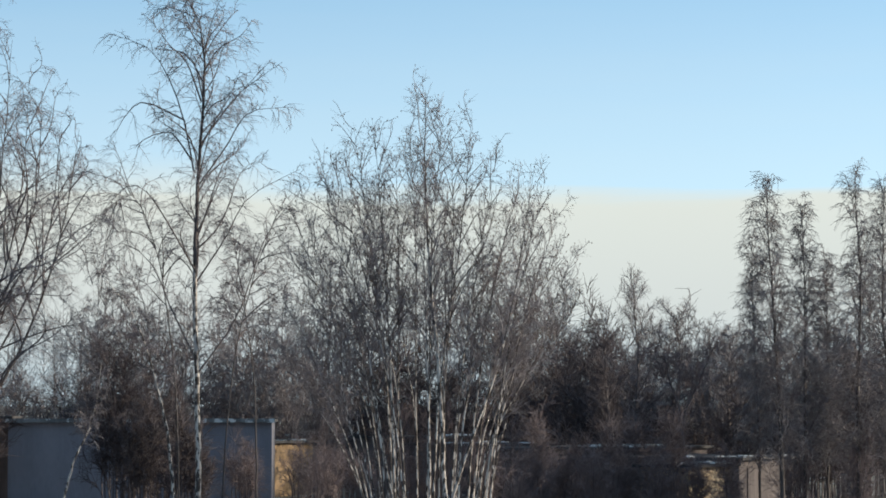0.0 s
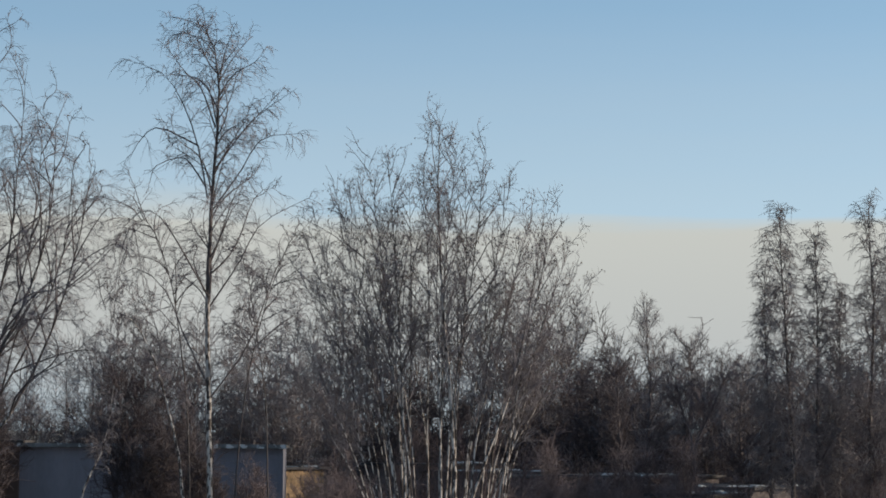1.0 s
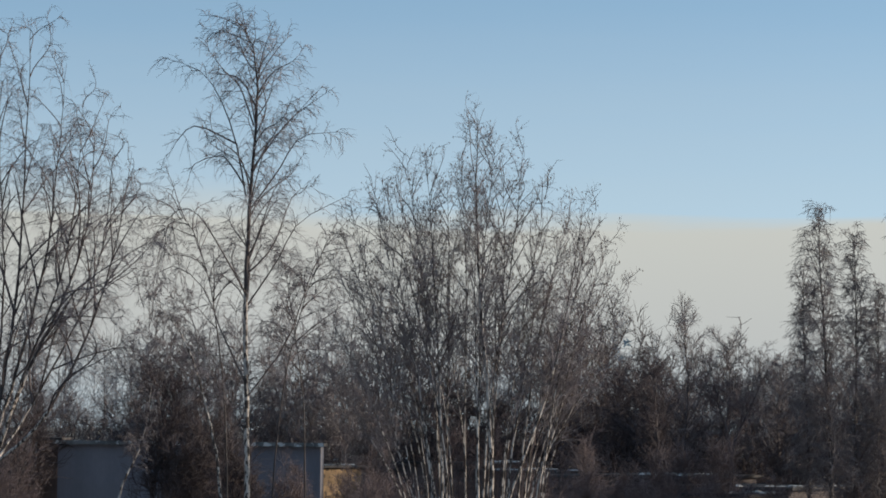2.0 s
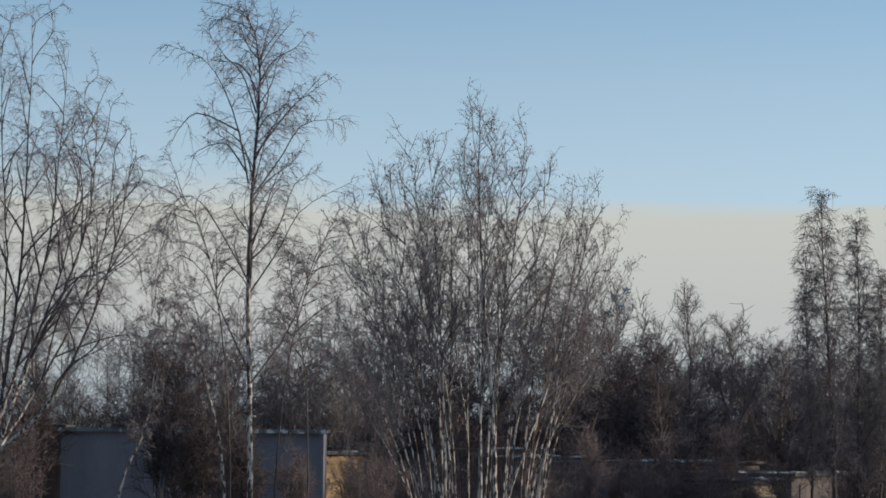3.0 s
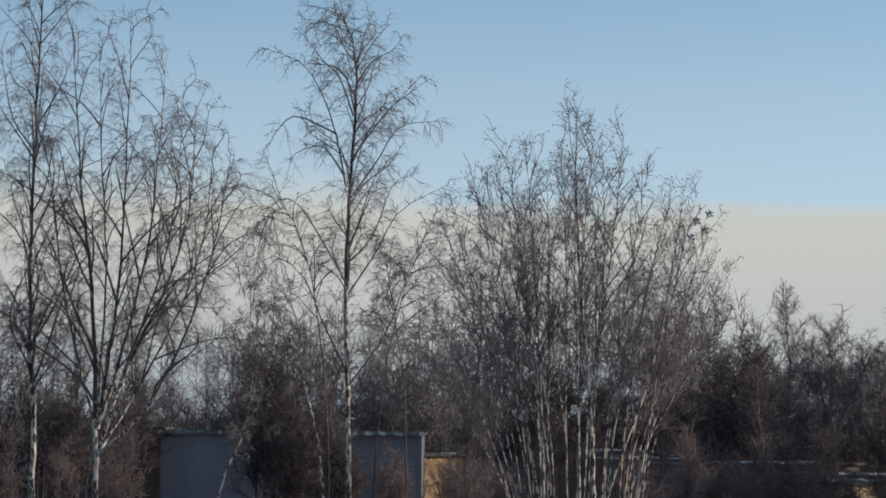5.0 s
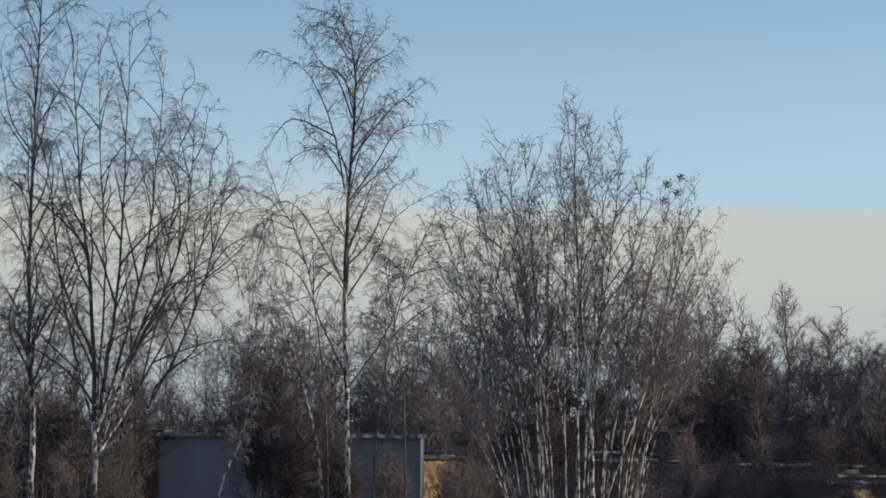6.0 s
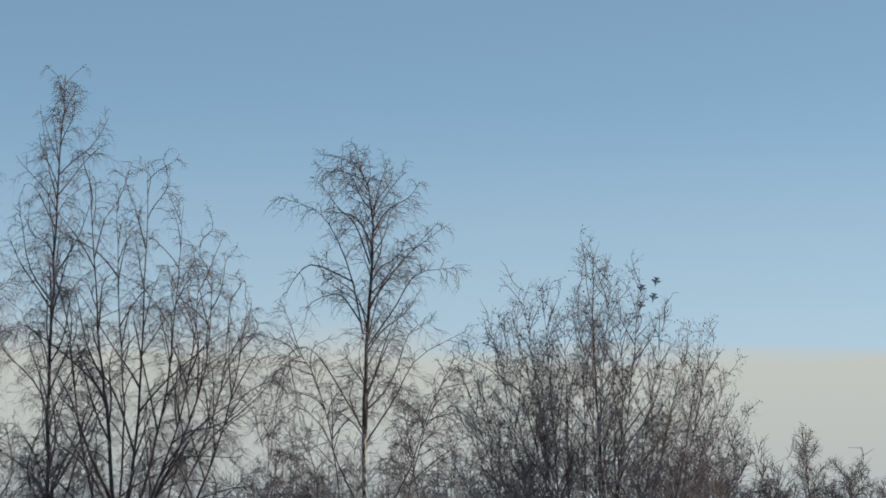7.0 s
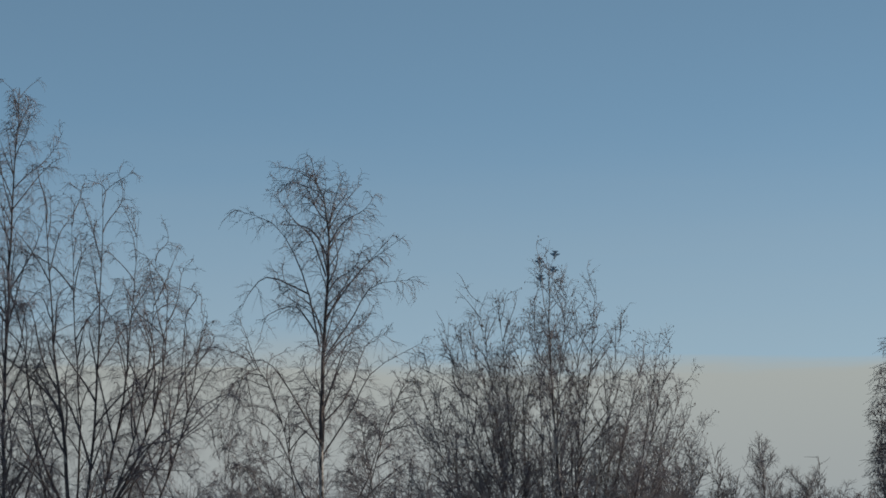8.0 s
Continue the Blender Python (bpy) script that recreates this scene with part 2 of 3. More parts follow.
# ---- trees ----
def tree(name, label, base, stems, bark, twig=TWIG, limbs=30, limb=(0.22, 0.97), reach=3.0, angle=42, droop=0.35, lift=0.15, branchlets=10, twigs=8,
         limb_parts=True, branch_angle=48, extra=(), catkins=0, fine=0.007, group="", twig_length=0.55, branch_length=1.0, hang=0.35, category="tree", upper=None, upper_from=0.5, taper=0.75,
         points=(26, 9, 5, 3), seed=None):
    """A leafless tree: stems as (points, radius), limbs, branchlets and twigs that grow from them; points: places along each of these. extra: limbs given by points."""
    global rng
    if seed is not None:
        rng = np.random.default_rng(seed)
    whole = new(name)
    whole.location = base
    tagged(whole, label, category, group)
    origin = np.array(base)
    all_limbs, widths = [], []
    for path, radius in stems:
        n = points[0]
        line = smooth_path(path, n) - origin
        line[1:-1] += rng.normal(size=(n - 2, 3)) * radius * 0.22
        r = radius * (1 - 0.93 * np.linspace(0, 1, n) ** 1.15)
        r[0] *= 1.25
        # Above the cut, the stem takes the bark colour that holds shade.
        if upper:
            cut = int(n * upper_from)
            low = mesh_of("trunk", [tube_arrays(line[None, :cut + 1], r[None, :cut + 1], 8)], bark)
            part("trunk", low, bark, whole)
            part("upper_trunk", mesh_of("upper_trunk", [tube_arrays(line[None, cut:], r[None, cut:], 8)], upper), upper, whole, "upper birch stem, brown bark with shade in its colour")
        else:
            part("trunk" if len(stems) == 1 else "stem", mesh_of("trunk", [tube_arrays(line[None], r[None], 7 if n > 20 else 4)], bark), bark, whole)
        tall = np.linalg.norm(line[-1] - line[0])
        kids, size = grow(line[None], limbs, limb, reach * tall / 15, angle, droop, points[1], 0.11, lift, taper)
        all_limbs.append(kids)
        widths.append(0.006 + size * 0.0068)
    for path in extra:
        kids = smooth_path(path, points[1])[None] - origin
        all_limbs.append(kids)
        widths.append(np.array([0.034]))
    lines, thick = np.vstack(all_limbs), np.concatenate(widths)
    rad = tapering(lines, thick, 0.006)
    single = min(len(lines), 300) if limb_parts else 0
    for i in range(single):
        part("limb", mesh_of("limb", [tube_arrays(lines[i:i + 1], rad[i:i + 1], 5)], LIMB), LIMB, whole)
    long = np.linalg.norm(lines[:, -1] - lines[:, 0], axis=1)
    full = np.quantile(long, 0.55)  # long limbs bear more, short ones few
    small, size = grow(lines, int(branchlets * 3.5), (0.12, 1.0), branch_length * (0.12 + 0.40 * np.minimum(long, 2.2)), branch_angle, hang, points[2], 0.10, 0.12, 0.5, np.clip(long / full, 0.3, 3.5) / 3.5)
    tips, _ = grow(small, twigs, (0.1, 1.0), twig_length * (0.22 + 0.75 * np.minimum(size, 1.0)), 46, hang, points[3], 0.12, 0.0, 0.35, np.clip(size / np.quantile(size, 0.5), 0.4, 1))
    crown = [tube_arrays(small, tapering(small, fine * 1.7, fine * 0.9), 3), tube_arrays(tips, tapering(tips, fine, fine * 0.55), 3)]
    if single < len(lines):
        crown.append(tube_arrays(lines[single:], rad[single:], 3))
    part("crown", mesh_of("crown", crown, twig), twig, whole, "dense bare twigs")
    if catkins:
        pick = rng.random(len(tips)) < catkins
        ends = tips[pick, -1]
        hang_ = np.stack([ends, ends + [0, 0, -0.02], ends + [0, 0, -0.06]], 1)
        r = np.broadcast_to(np.array([0.006, 0.019, 0.005]), (len(ends), 3))
        part("catkin", mesh_of("catkin", [tube_arrays(hang_, r, 3)], CATKIN), CATKIN, whole, "small brown hanging catkins")["kind"] = "stuff"
    return whole


def spread(base, top, r, bow=0.0, wobble=0.0):
    """A stem's points from the ground to its tip, bowed outward."""
    b, t = np.array(base, float), np.array(top, float)
    side = np.array([t[0] - b[0], t[1] - b[1], 0])
    return ([b, b + (t - b) * 0.35 - side * bow, b + (t - b) * 0.7 - side * bow * 0.6 + rng.normal(size=3) * wobble, t], r)


# ---- ground and far woods ----
def ground():
    bm = bmesh.new()
    bmesh.ops.create_grid(bm, x_segments=60, y_segments=60, size=2600)
    for v in bm.verts:
        far = max(0.0, math.hypot(v.co.x, v.co.y) - 250)
        v.co.z = 0.0 if far == 0 else 0.4 * noise.noise(v.co * 0.004)
    tagged(part("ground", bm, GROUND), "dry thawing meadow ground with patches of snow", "ground", kind="structure")


def far_woods():
    """Distant bare trees as one belt of thin stems and twigs."""
    count = 190
    x = rng.uniform(-95, 110, count)
    y = rng.uniform(300, 420, count)
    tall = rng.uniform(11, 19, count) * (1 + 0.22 * np.sin(x * 0.09 + 1.0))
    t = np.linspace(0, 1, 5)[None, :, None]
    foot = np.stack([x, y, np.zeros(count)], 1)[:, None]
    top = foot + np.stack([rng.normal(size=count) * 0.7, rng.normal(size=count) * 0.7, tall], 1)[:, None]
    stems = foot + (top - foot) * t
    limbs, _ = grow(stems, 16, (0.15, 0.98), tall * 0.28, 40, 0.1, 3, 0.06, 0.2, 0.7)
    twigs, _ = grow(limbs, 6, (0.1, 1.0), 1.8, 44, 0.25, 2, 0.1, 0.1, 0.4)
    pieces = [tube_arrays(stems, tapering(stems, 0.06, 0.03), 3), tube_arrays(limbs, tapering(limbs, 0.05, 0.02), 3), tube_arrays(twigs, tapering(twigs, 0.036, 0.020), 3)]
    tagged(part("far_woods", mesh_of("far_woods", pieces, FAR_HAZED), FAR_HAZED), "belt of distant bare woods with blue-grey haze in its colour", "woods", kind="stuff")


# ---- buildings ----
def shed():
    whole = tagged(new("shed"), "low grey-blue sheet-metal shed with a pale flat roof edge", "shed")
    whole.location = -10.68, 108.0, 0.0
    w, h, d = 5.65, 3.35, 3.0
    wall = part("wall", boxed(-w, w, 0, d, 0, h), SHEET, whole)
    n = 46
    step = 2 * w / n
    for i in range(n):
        x = -w + (i + 0.5) * step
        part("panel", boxed(x - step * 0.30, x + step * 0.30, -0.012, 0.0, 0.05, h - 0.02), SHEET, wall)
    part("roof", boxed(-w - 0.15, w + 0.15, -0.25, d + 0.2, h, h + 0.12), FELT, whole)
    part("roof_edge", boxed(-w - 0.15, w + 0.15, -0.28, -0.25, h - 0.02, h + 0.15), EDGE, whole, "pale roof edge with thin snow")


def garage(name, label, x, y, turn, w, d, h, wall, snow=True, doors=0):
    whole = tagged(new(name), label, "garage")
    whole.matrix_basis = pose(x, y, 0, 0, 0, turn)
    part("wall", boxed(-w / 2, w / 2, 0, d, 0, h), wall, whole)
    part("roof", boxed(-w / 2 - 0.2, w / 2 + 0.2, -0.25, d + 0.2, h, h + 0.1), FELT, whole)
    for i in range(5 if snow else 0):
        cx, cy = rng.uniform(-w / 2, w / 2), rng.uniform(0.1, d * 0.7)
        flake = bmesh.new()
        ring = [(cx + rng.uniform(0.25, 0.75) * math.cos(q * 0.7), cy + rng.uniform(0.2, 0.6) * math.sin(q * 0.7)) for q in range(9)]
        ring = [(min(max(px, -w / 2 - 0.15), w / 2 + 0.15), max(py, -0.22)) for px, py in ring]
        thick = rng.uniform(0.03, 0.08)
        low = [flake.verts.new((px, py, h + 0.1)) for px, py in ring]
        top = [flake.verts.new((cx + (px - cx) * 0.8, cy + (py - cy) * 0.8, h + 0.1 + thick)) for px, py in ring]
        for q in range(9):
            flake.faces.new((low[q], low[(q + 1) % 9], top[(q + 1) % 9], top[q]))
        flake.faces.new(top)
        part("snow_patch", flake, SNOW, whole, "thin patch of old snow")
    for i in range(doors):
        cx = -w / 2 + w * (i + 0.5) / doors
        part("door", boxed(cx - w * 0.36 / doors, cx + w * 0.36 / doors, -0.05, 0.0, 0.0, h * 0.85), DARK, whole)
    return whole


def buildings():
    shed()
    garage("hut", "small dark brown board hut beside the shed", -16.73, 107.95, 0, 0.9, 3.0, 3.50, BROWN, False)
    garage("board_shed", "long low dark board shed with a felt roof", -21.64, 107.6, 0, 9.0, 3.0, 2.01, DARK, False)
    garage("outbuilding", "ochre plastered outbuilding with a sunlit gable wall", -4.31, 113.0, 56, 3.0, 5.0, 2.38, OCHRE)
    garage("outbuilding", "pale plastered outbuilding half hidden by bare shrubs", 11.38, 89.0, 52, 3.0, 2.0, 1.91, PALE)
    # a row of low garages that comes nearer to the right
    fence = tagged(new("board_fence"), "weathered dark upright board fence with gaps", "fence")
    fence.location = -3.52, 109.0, 0.0
    for i in range(26):
        x, tall = i * 0.23, 1.76 + rng.uniform(-0.12, 0.10)
        part("board", boxed(x, x + rng.uniform(0.13, 0.19), 0, 0.025, 0.05, tall), BROWN, fence)
    for z in (0.5, 1.32 - 0.2):
        part("rail", boxed(-0.05, 26 * 0.23, 0.025, 0.07, z, z + 0.08), DARK, fence)
    for i in range(7):
        u = i / 7
        x, y = -1.47 + (17.41 - -1.47) * u, 134 - 42 * u
        tagged(garage("garage", "low dark board garage with old snow on its roof", x, y, 58 + rng.uniform(-4, 4), 5.4, 5.0, 2.48 - 0.42 * u + rng.uniform(-0.16, 0.12), DARK, doors=1), group="row of garages")


# ---- planting ----
def plant():
    # a tall single birch with a drooping crown, and its largest limbs
    left = [[(-6.64, 85.00, 12.00), (-6.97, 85.00, 13.69), (-7.50, 85.00, 15.18), (-8.25, 85.00, 16.24), (-9.58, 85.00, 16.70)],
            [(-6.96, 85.00, 13.75), (-8.27, 84.50, 14.30), (-8.90, 84.50, 13.85), (-9.25, 84.50, 13.20)],
            [(-6.70, 85.00, 12.35), (-7.23, 85.00, 13.15), (-7.65, 85.50, 13.40), (-8.45, 85.50, 13.10), (-8.65, 85.50, 12.50)],
            [(-6.40, 85.00, 14.39), (-6.91, 85.00, 15.74), (-7.40, 84.00, 16.17), (-7.97, 84.00, 16.94)],
            [(-6.56, 85.00, 8.62), (-7.36, 84.00, 10.09), (-8.12, 84.00, 11.22), (-8.78, 84.00, 11.41), (-9.53, 84.00, 10.65)],
            [(-6.50, 85.00, 5.57), (-7.43, 85.00, 7.48), (-8.10, 86.00, 8.87), (-9.17, 86.00, 9.64), (-10.42, 86.00, 8.87)]]
    right = [[(-6.47, 85.00, 12.85), (-5.65, 85.00, 14.00), (-4.99, 85.00, 14.78), (-3.65, 85.00, 15.75)],
             [(-6.50, 85.00, 11.50), (-5.55, 85.00, 12.85), (-4.74, 84.00, 13.89), (-3.32, 84.00, 14.09)],
             [(-6.54, 85.00, 8.24), (-5.54, 85.00, 9.77), (-4.78, 85.00, 11.12), (-3.06, 85.00, 12.08)],
             [(-6.46, 85.00, 5.19), (-5.14, 85.00, 7.10), (-4.20, 85.00, 9.78), (-3.06, 85.00, 11.31)]]
    tree("birch", "tall slender birch with a white trunk and drooping bare branches", (-6.41, 85.00, 0.0),
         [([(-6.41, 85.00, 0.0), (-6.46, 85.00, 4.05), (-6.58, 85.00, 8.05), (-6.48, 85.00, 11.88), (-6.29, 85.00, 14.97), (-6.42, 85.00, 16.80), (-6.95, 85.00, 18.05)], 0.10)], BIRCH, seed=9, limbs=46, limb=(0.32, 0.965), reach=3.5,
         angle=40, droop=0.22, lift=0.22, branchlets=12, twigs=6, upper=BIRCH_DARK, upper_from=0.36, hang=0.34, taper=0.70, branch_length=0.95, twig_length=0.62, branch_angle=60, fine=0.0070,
         extra=left + right)
    # slender birches beside it
    tree("birch", "slender arching birch with fine hanging twigs", (-7.30, 88.00, 0.0), [([(-7.30, 88.00, 0.0), (-7.43, 88.00, 4.04), (-7.73, 88.00, 7.20), (-8.30, 88.00, 9.97), (-9.06, 88.00, 11.46), (-9.89, 88.00, 10.86)], 0.034)], BIRCH_DARK,
         limbs=26, limb=(0.42, 0.98), reach=3.4, angle=46, droop=0.3, branchlets=7, twigs=6, hang=0.35, taper=0.4, fine=0.0062)
    tree("birch", "slender upright birch with fine hanging twigs", (-5.92, 89.00, 0.0), [([(-5.92, 89.00, 0.0), (-5.67, 89.00, 4.04), (-5.18, 89.00, 7.23), (-4.40, 89.00, 9.84), (-3.56, 89.00, 11.75)], 0.034)], BIRCH_DARK,
         limbs=24, limb=(0.40, 0.92), reach=3.2, angle=42, droop=0.3, branchlets=7, twigs=6, hang=0.4, taper=0.6)
    tree("birch", "slender birch with a thin grey crown", (-4.87, 93.00, 0.0), [([(-4.87, 93.00, 0.0), (-4.99, 93.00, 4.87), (-5.53, 93.00, 8.62), (-5.85, 93.00, 10.72)], 0.034)], BIRCH_DARK,
         limbs=28, limb=(0.40, 0.98), reach=2.8, angle=42, droop=0.3, branchlets=9, twigs=6, hang=0.35, taper=0.6)
    # young slanting stems under it
    tree("birch", "thin leaning young birch with a white stem", (-7.09, 84.00, 0.0), [([(-7.09, 84.00, 0.0), (-7.31, 84.00, 2.55), (-7.74, 84.00, 4.80), (-8.56, 84.00, 7.06), (-10.18, 84.00, 9.14)], 0.06)], BIRCH,
         limbs=16, limb=(0.45, 0.97), reach=2.2, angle=40, droop=0.4, branchlets=8, twigs=7)
    tree("birch", "thin crooked sapling with a pale stem", (-11.49, 88.00, 0.0), [([(-11.49, 88.00, 0.0), (-10.99, 88.00, 2.08), (-10.32, 88.00, 3.65), (-10.04, 88.00, 5.62)], 0.05)], BIRCH,
         limbs=12, limb=(0.4, 0.97), reach=3.0, angle=40, droop=0.3, branchlets=7, twigs=6)
    # a clump of upright birches with many stems
    # foot, tip and height of the outer stems
    feet = ((-0.34, -3.03, 10.3), (-0.07, -2.31, 12.4), (0.16, -1.20, 13.3), (0.56, -1.77, 11.6), (0.20, -0.48, 12.9),
             (0.29, 0.20, 12.3), (0.91, 0.59, 13.1), (1.18, 1.76, 13.5), (1.36, 2.62, 13.4), (1.72, 1.99, 12.5),
             (1.90, 3.43, 12.2), (3.07, 4.90, 11.2), (2.98, 5.58, 9.4), (0.38, -2.58, 9.4), (0.56, -0.61, 10.9),
             (1.99, 3.88, 10.4), (2.53, 5.85, 7.9), (1.27, 1.09, 11.2), (-0.50, -3.75, 8.2), (-0.42, -3.95, 6.7),
             (-0.20, -3.35, 7.3), (0.10, -1.60, 8.6), (2.10, 3.00, 8.8), (2.70, 4.70, 7.4), (2.40, 4.20, 11.3), (2.60, 4.75, 10.4),
             (-0.30, -2.95, 11.4), (0.00, -2.10, 11.4), (-0.45, -3.50, 9.6), (0.30, -1.50, 12.3), (3.05, 5.90, 9.1), (2.90, 5.35, 10.2))
    stems = []
    for a, b, h in feet:
        y = 80 + rng.uniform(-1.5, 2.0)
        stems.append(spread((a, y, 0), (b, y, h), rng.uniform(0.026, 0.044) * (0.62 if b < -2.2 else 1.0), 0.10 if b < -2.2 else 0.16, 0.16))
    for i in range(7):
        a = -0.3 + 3.2 * (i + rng.random()) / 7
        b = 1.1 + (a - 1.2) * 2.3
        y = 80 + rng.uniform(-1.5, 2.5)
        stems.append(spread((a, y, 0), (b, y, (13.6 - 0.2 * (b - 1.1) ** 2) * rng.uniform(0.72, 0.95)), rng.uniform(0.024, 0.036), 0.14, 0.2))
    stems += [([(1.79, 79.00, 0.0), (1.61, 79.00, 4.41), (1.29, 79.00, 7.96), (1.11, 79.00, 11.53), (1.13, 79.00, 14.0)], 0.07),
              ([(1.59, 78.00, 0.0), (2.47, 78.00, 2.84), (3.35, 78.00, 5.29), (3.88, 78.00, 7.57), (4.55, 78.00, 11.7)], 0.055),
              ([(2.76, 79.00, 0.0), (3.21, 79.00, 2.64), (3.74, 79.00, 4.59), (4.28, 79.00, 6.90), (4.82, 79.00, 9.3)], 0.055)]
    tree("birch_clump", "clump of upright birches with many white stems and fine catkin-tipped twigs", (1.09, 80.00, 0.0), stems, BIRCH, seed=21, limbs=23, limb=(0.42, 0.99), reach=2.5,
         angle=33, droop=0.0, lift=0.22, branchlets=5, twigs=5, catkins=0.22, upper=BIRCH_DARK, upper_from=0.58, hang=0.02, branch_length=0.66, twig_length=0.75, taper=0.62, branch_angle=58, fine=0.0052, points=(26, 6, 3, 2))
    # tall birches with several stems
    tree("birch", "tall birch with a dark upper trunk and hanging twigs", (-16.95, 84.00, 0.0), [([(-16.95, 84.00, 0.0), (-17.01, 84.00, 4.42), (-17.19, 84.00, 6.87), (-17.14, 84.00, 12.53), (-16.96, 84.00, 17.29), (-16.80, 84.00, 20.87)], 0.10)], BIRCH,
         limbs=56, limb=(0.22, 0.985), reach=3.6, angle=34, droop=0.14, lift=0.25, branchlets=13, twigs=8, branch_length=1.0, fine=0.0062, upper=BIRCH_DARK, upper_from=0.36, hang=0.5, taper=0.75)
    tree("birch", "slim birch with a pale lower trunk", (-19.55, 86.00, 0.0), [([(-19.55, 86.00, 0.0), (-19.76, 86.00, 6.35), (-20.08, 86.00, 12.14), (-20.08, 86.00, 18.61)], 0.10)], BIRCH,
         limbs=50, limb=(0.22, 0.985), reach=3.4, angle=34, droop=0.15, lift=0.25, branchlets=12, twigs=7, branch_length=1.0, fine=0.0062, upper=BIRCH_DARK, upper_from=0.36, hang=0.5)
    upright = [([(-14.66, 83.00, 0.0), (-14.70, 83.00, 4.05), (-14.92, 83.00, 8.70), (-15.33, 83.00, 11.87), (-15.73, 83.00, 17.36)], 0.10),
               ([(-14.65, 83.00, 3.68), (-14.50, 83.00, 4.61), (-13.96, 83.00, 8.89), (-13.82, 83.00, 12.81), (-13.72, 83.00, 17.71)], 0.075),
               ([(-14.65, 83.00, 3.68), (-14.10, 83.00, 5.35), (-13.13, 83.00, 9.26), (-12.79, 83.00, 12.25), (-12.51, 83.00, 16.17)], 0.065),
               ([(-14.65, 83.00, 3.68), (-14.79, 84.00, 4.80), (-14.60, 84.00, 9.13), (-14.83, 84.00, 12.92), (-14.97, 84.00, 17.11)], 0.055)]
    leaning = [([(-14.64, 83.00, 2.76), (-13.57, 82.00, 5.52), (-12.23, 82.00, 8.46), (-11.52, 82.00, 11.05), (-11.38, 82.00, 14.29)], 0.065),
               ([(-14.64, 83.00, 2.76), (-12.82, 82.00, 4.42), (-11.39, 82.00, 7.36), (-10.60, 82.00, 10.20), (-10.15, 82.00, 13.10)], 0.06),
               ([(-14.65, 83.00, 3.68), (-15.40, 84.00, 5.55), (-16.09, 84.00, 8.56), (-16.51, 84.00, 11.96), (-17.11, 84.00, 14.28)], 0.055),
               ([(-14.64, 83.00, 2.76), (-13.75, 82.00, 5.15), (-12.35, 81.00, 8.59), (-11.83, 81.00, 11.33), (-11.65, 81.00, 14.72)], 0.05),
               ([(-14.64, 83.00, 2.76), (-13.70, 84.00, 4.61), (-12.05, 84.00, 7.81), (-11.28, 84.00, 10.46), (-11.01, 84.00, 13.59)], 0.05)]
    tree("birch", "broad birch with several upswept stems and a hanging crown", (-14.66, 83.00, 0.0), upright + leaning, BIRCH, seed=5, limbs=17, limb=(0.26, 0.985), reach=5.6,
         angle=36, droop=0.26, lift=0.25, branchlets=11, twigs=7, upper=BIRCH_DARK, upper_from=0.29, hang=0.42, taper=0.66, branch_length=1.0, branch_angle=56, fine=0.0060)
    # a grove of pale birches farther back
    for a, b, y, h in ((-18.59, -18.74, 140, 8.98), (-16.20, -16.02, 132, 9.60), (-15.55, -15.43, 138, 10.78), (-13.90, -14.14, 134, 11.49),
                      (-12.96, -12.81, 140, 10.87), (-11.02, -11.02, 130, 9.22), (-9.25, -9.13, 136, 10.07), (-8.27, -8.46, 140, 11.19),
                      (-6.67, -6.43, 133, 10.54), (-5.69, -5.69, 138, 11.71), (-4.19, -4.37, 130, 10.39), (-20.48, -20.33, 136, 10.07),
                      (-22.48, -22.64, 140, 10.87), (-22.52, -22.34, 132, 9.60), (-25.54, -25.54, 138, 10.78), (-26.29, -26.05, 134, 9.98),
                      (-29.12, -29.25, 139, 11.14), (-29.34, -29.19, 133, 9.94), (-32.59, -32.59, 138, 10.78)):
        foot, top = (a, y, 0), (b, y, h)
        tree("birch", "pale grey birch with a thin twiggy crown", foot, [spread(foot, top, 0.06, 0.15, 0.15)], BIRCH_DARK, TWIG_GREY, limbs=26, limb=(0.25, 0.98), reach=2.9,
             angle=38, droop=0.15, lift=0.25, branchlets=7, twigs=6, hang=0.25, taper=0.6, fine=0.0075, points=(16, 6, 4, 2), group="grove of pale birches")
    # narrow hanging trees
    for foot, top, thick in (((13.15, 84.00, 0.0), (12.67, 84.00, 11.49), 0.09), ((14.24, 86.00, 0.0), (14.21, 86.00, 10.78), 0.07), ((15.89, 85.00, 0.0), (15.83, 85.00, 11.87), 0.09), ((17.55, 88.00, 0.0), (17.47, 88.00, 11.74), 0.09),
                             ((13.27, 90.00, 0.0), (13.03, 90.00, 9.97), 0.06), ((15.71, 90.00, 0.0), (15.71, 90.00, 9.36), 0.06), ((18.63, 87.00, 0.0), (18.73, 87.00, 11.16), 0.09), ((19.58, 86.00, 0.0), (19.79, 86.00, 11.67), 0.08)):
        tree("birch", "narrow birch with grey hanging twigs and a dark trunk", foot, [spread(foot, top, thick, 0.2, 0.1)], BIRCH_DARK, TWIG_GREY, limbs=66, limb=(0.14, 0.99), reach=2.5,
             angle=30, droop=0.0, lift=0.4, branchlets=9, twigs=7, hang=0.5, taper=0.62, fine=0.0075, branch_length=1.15, points=(22, 6, 3, 2), group="narrow birches")
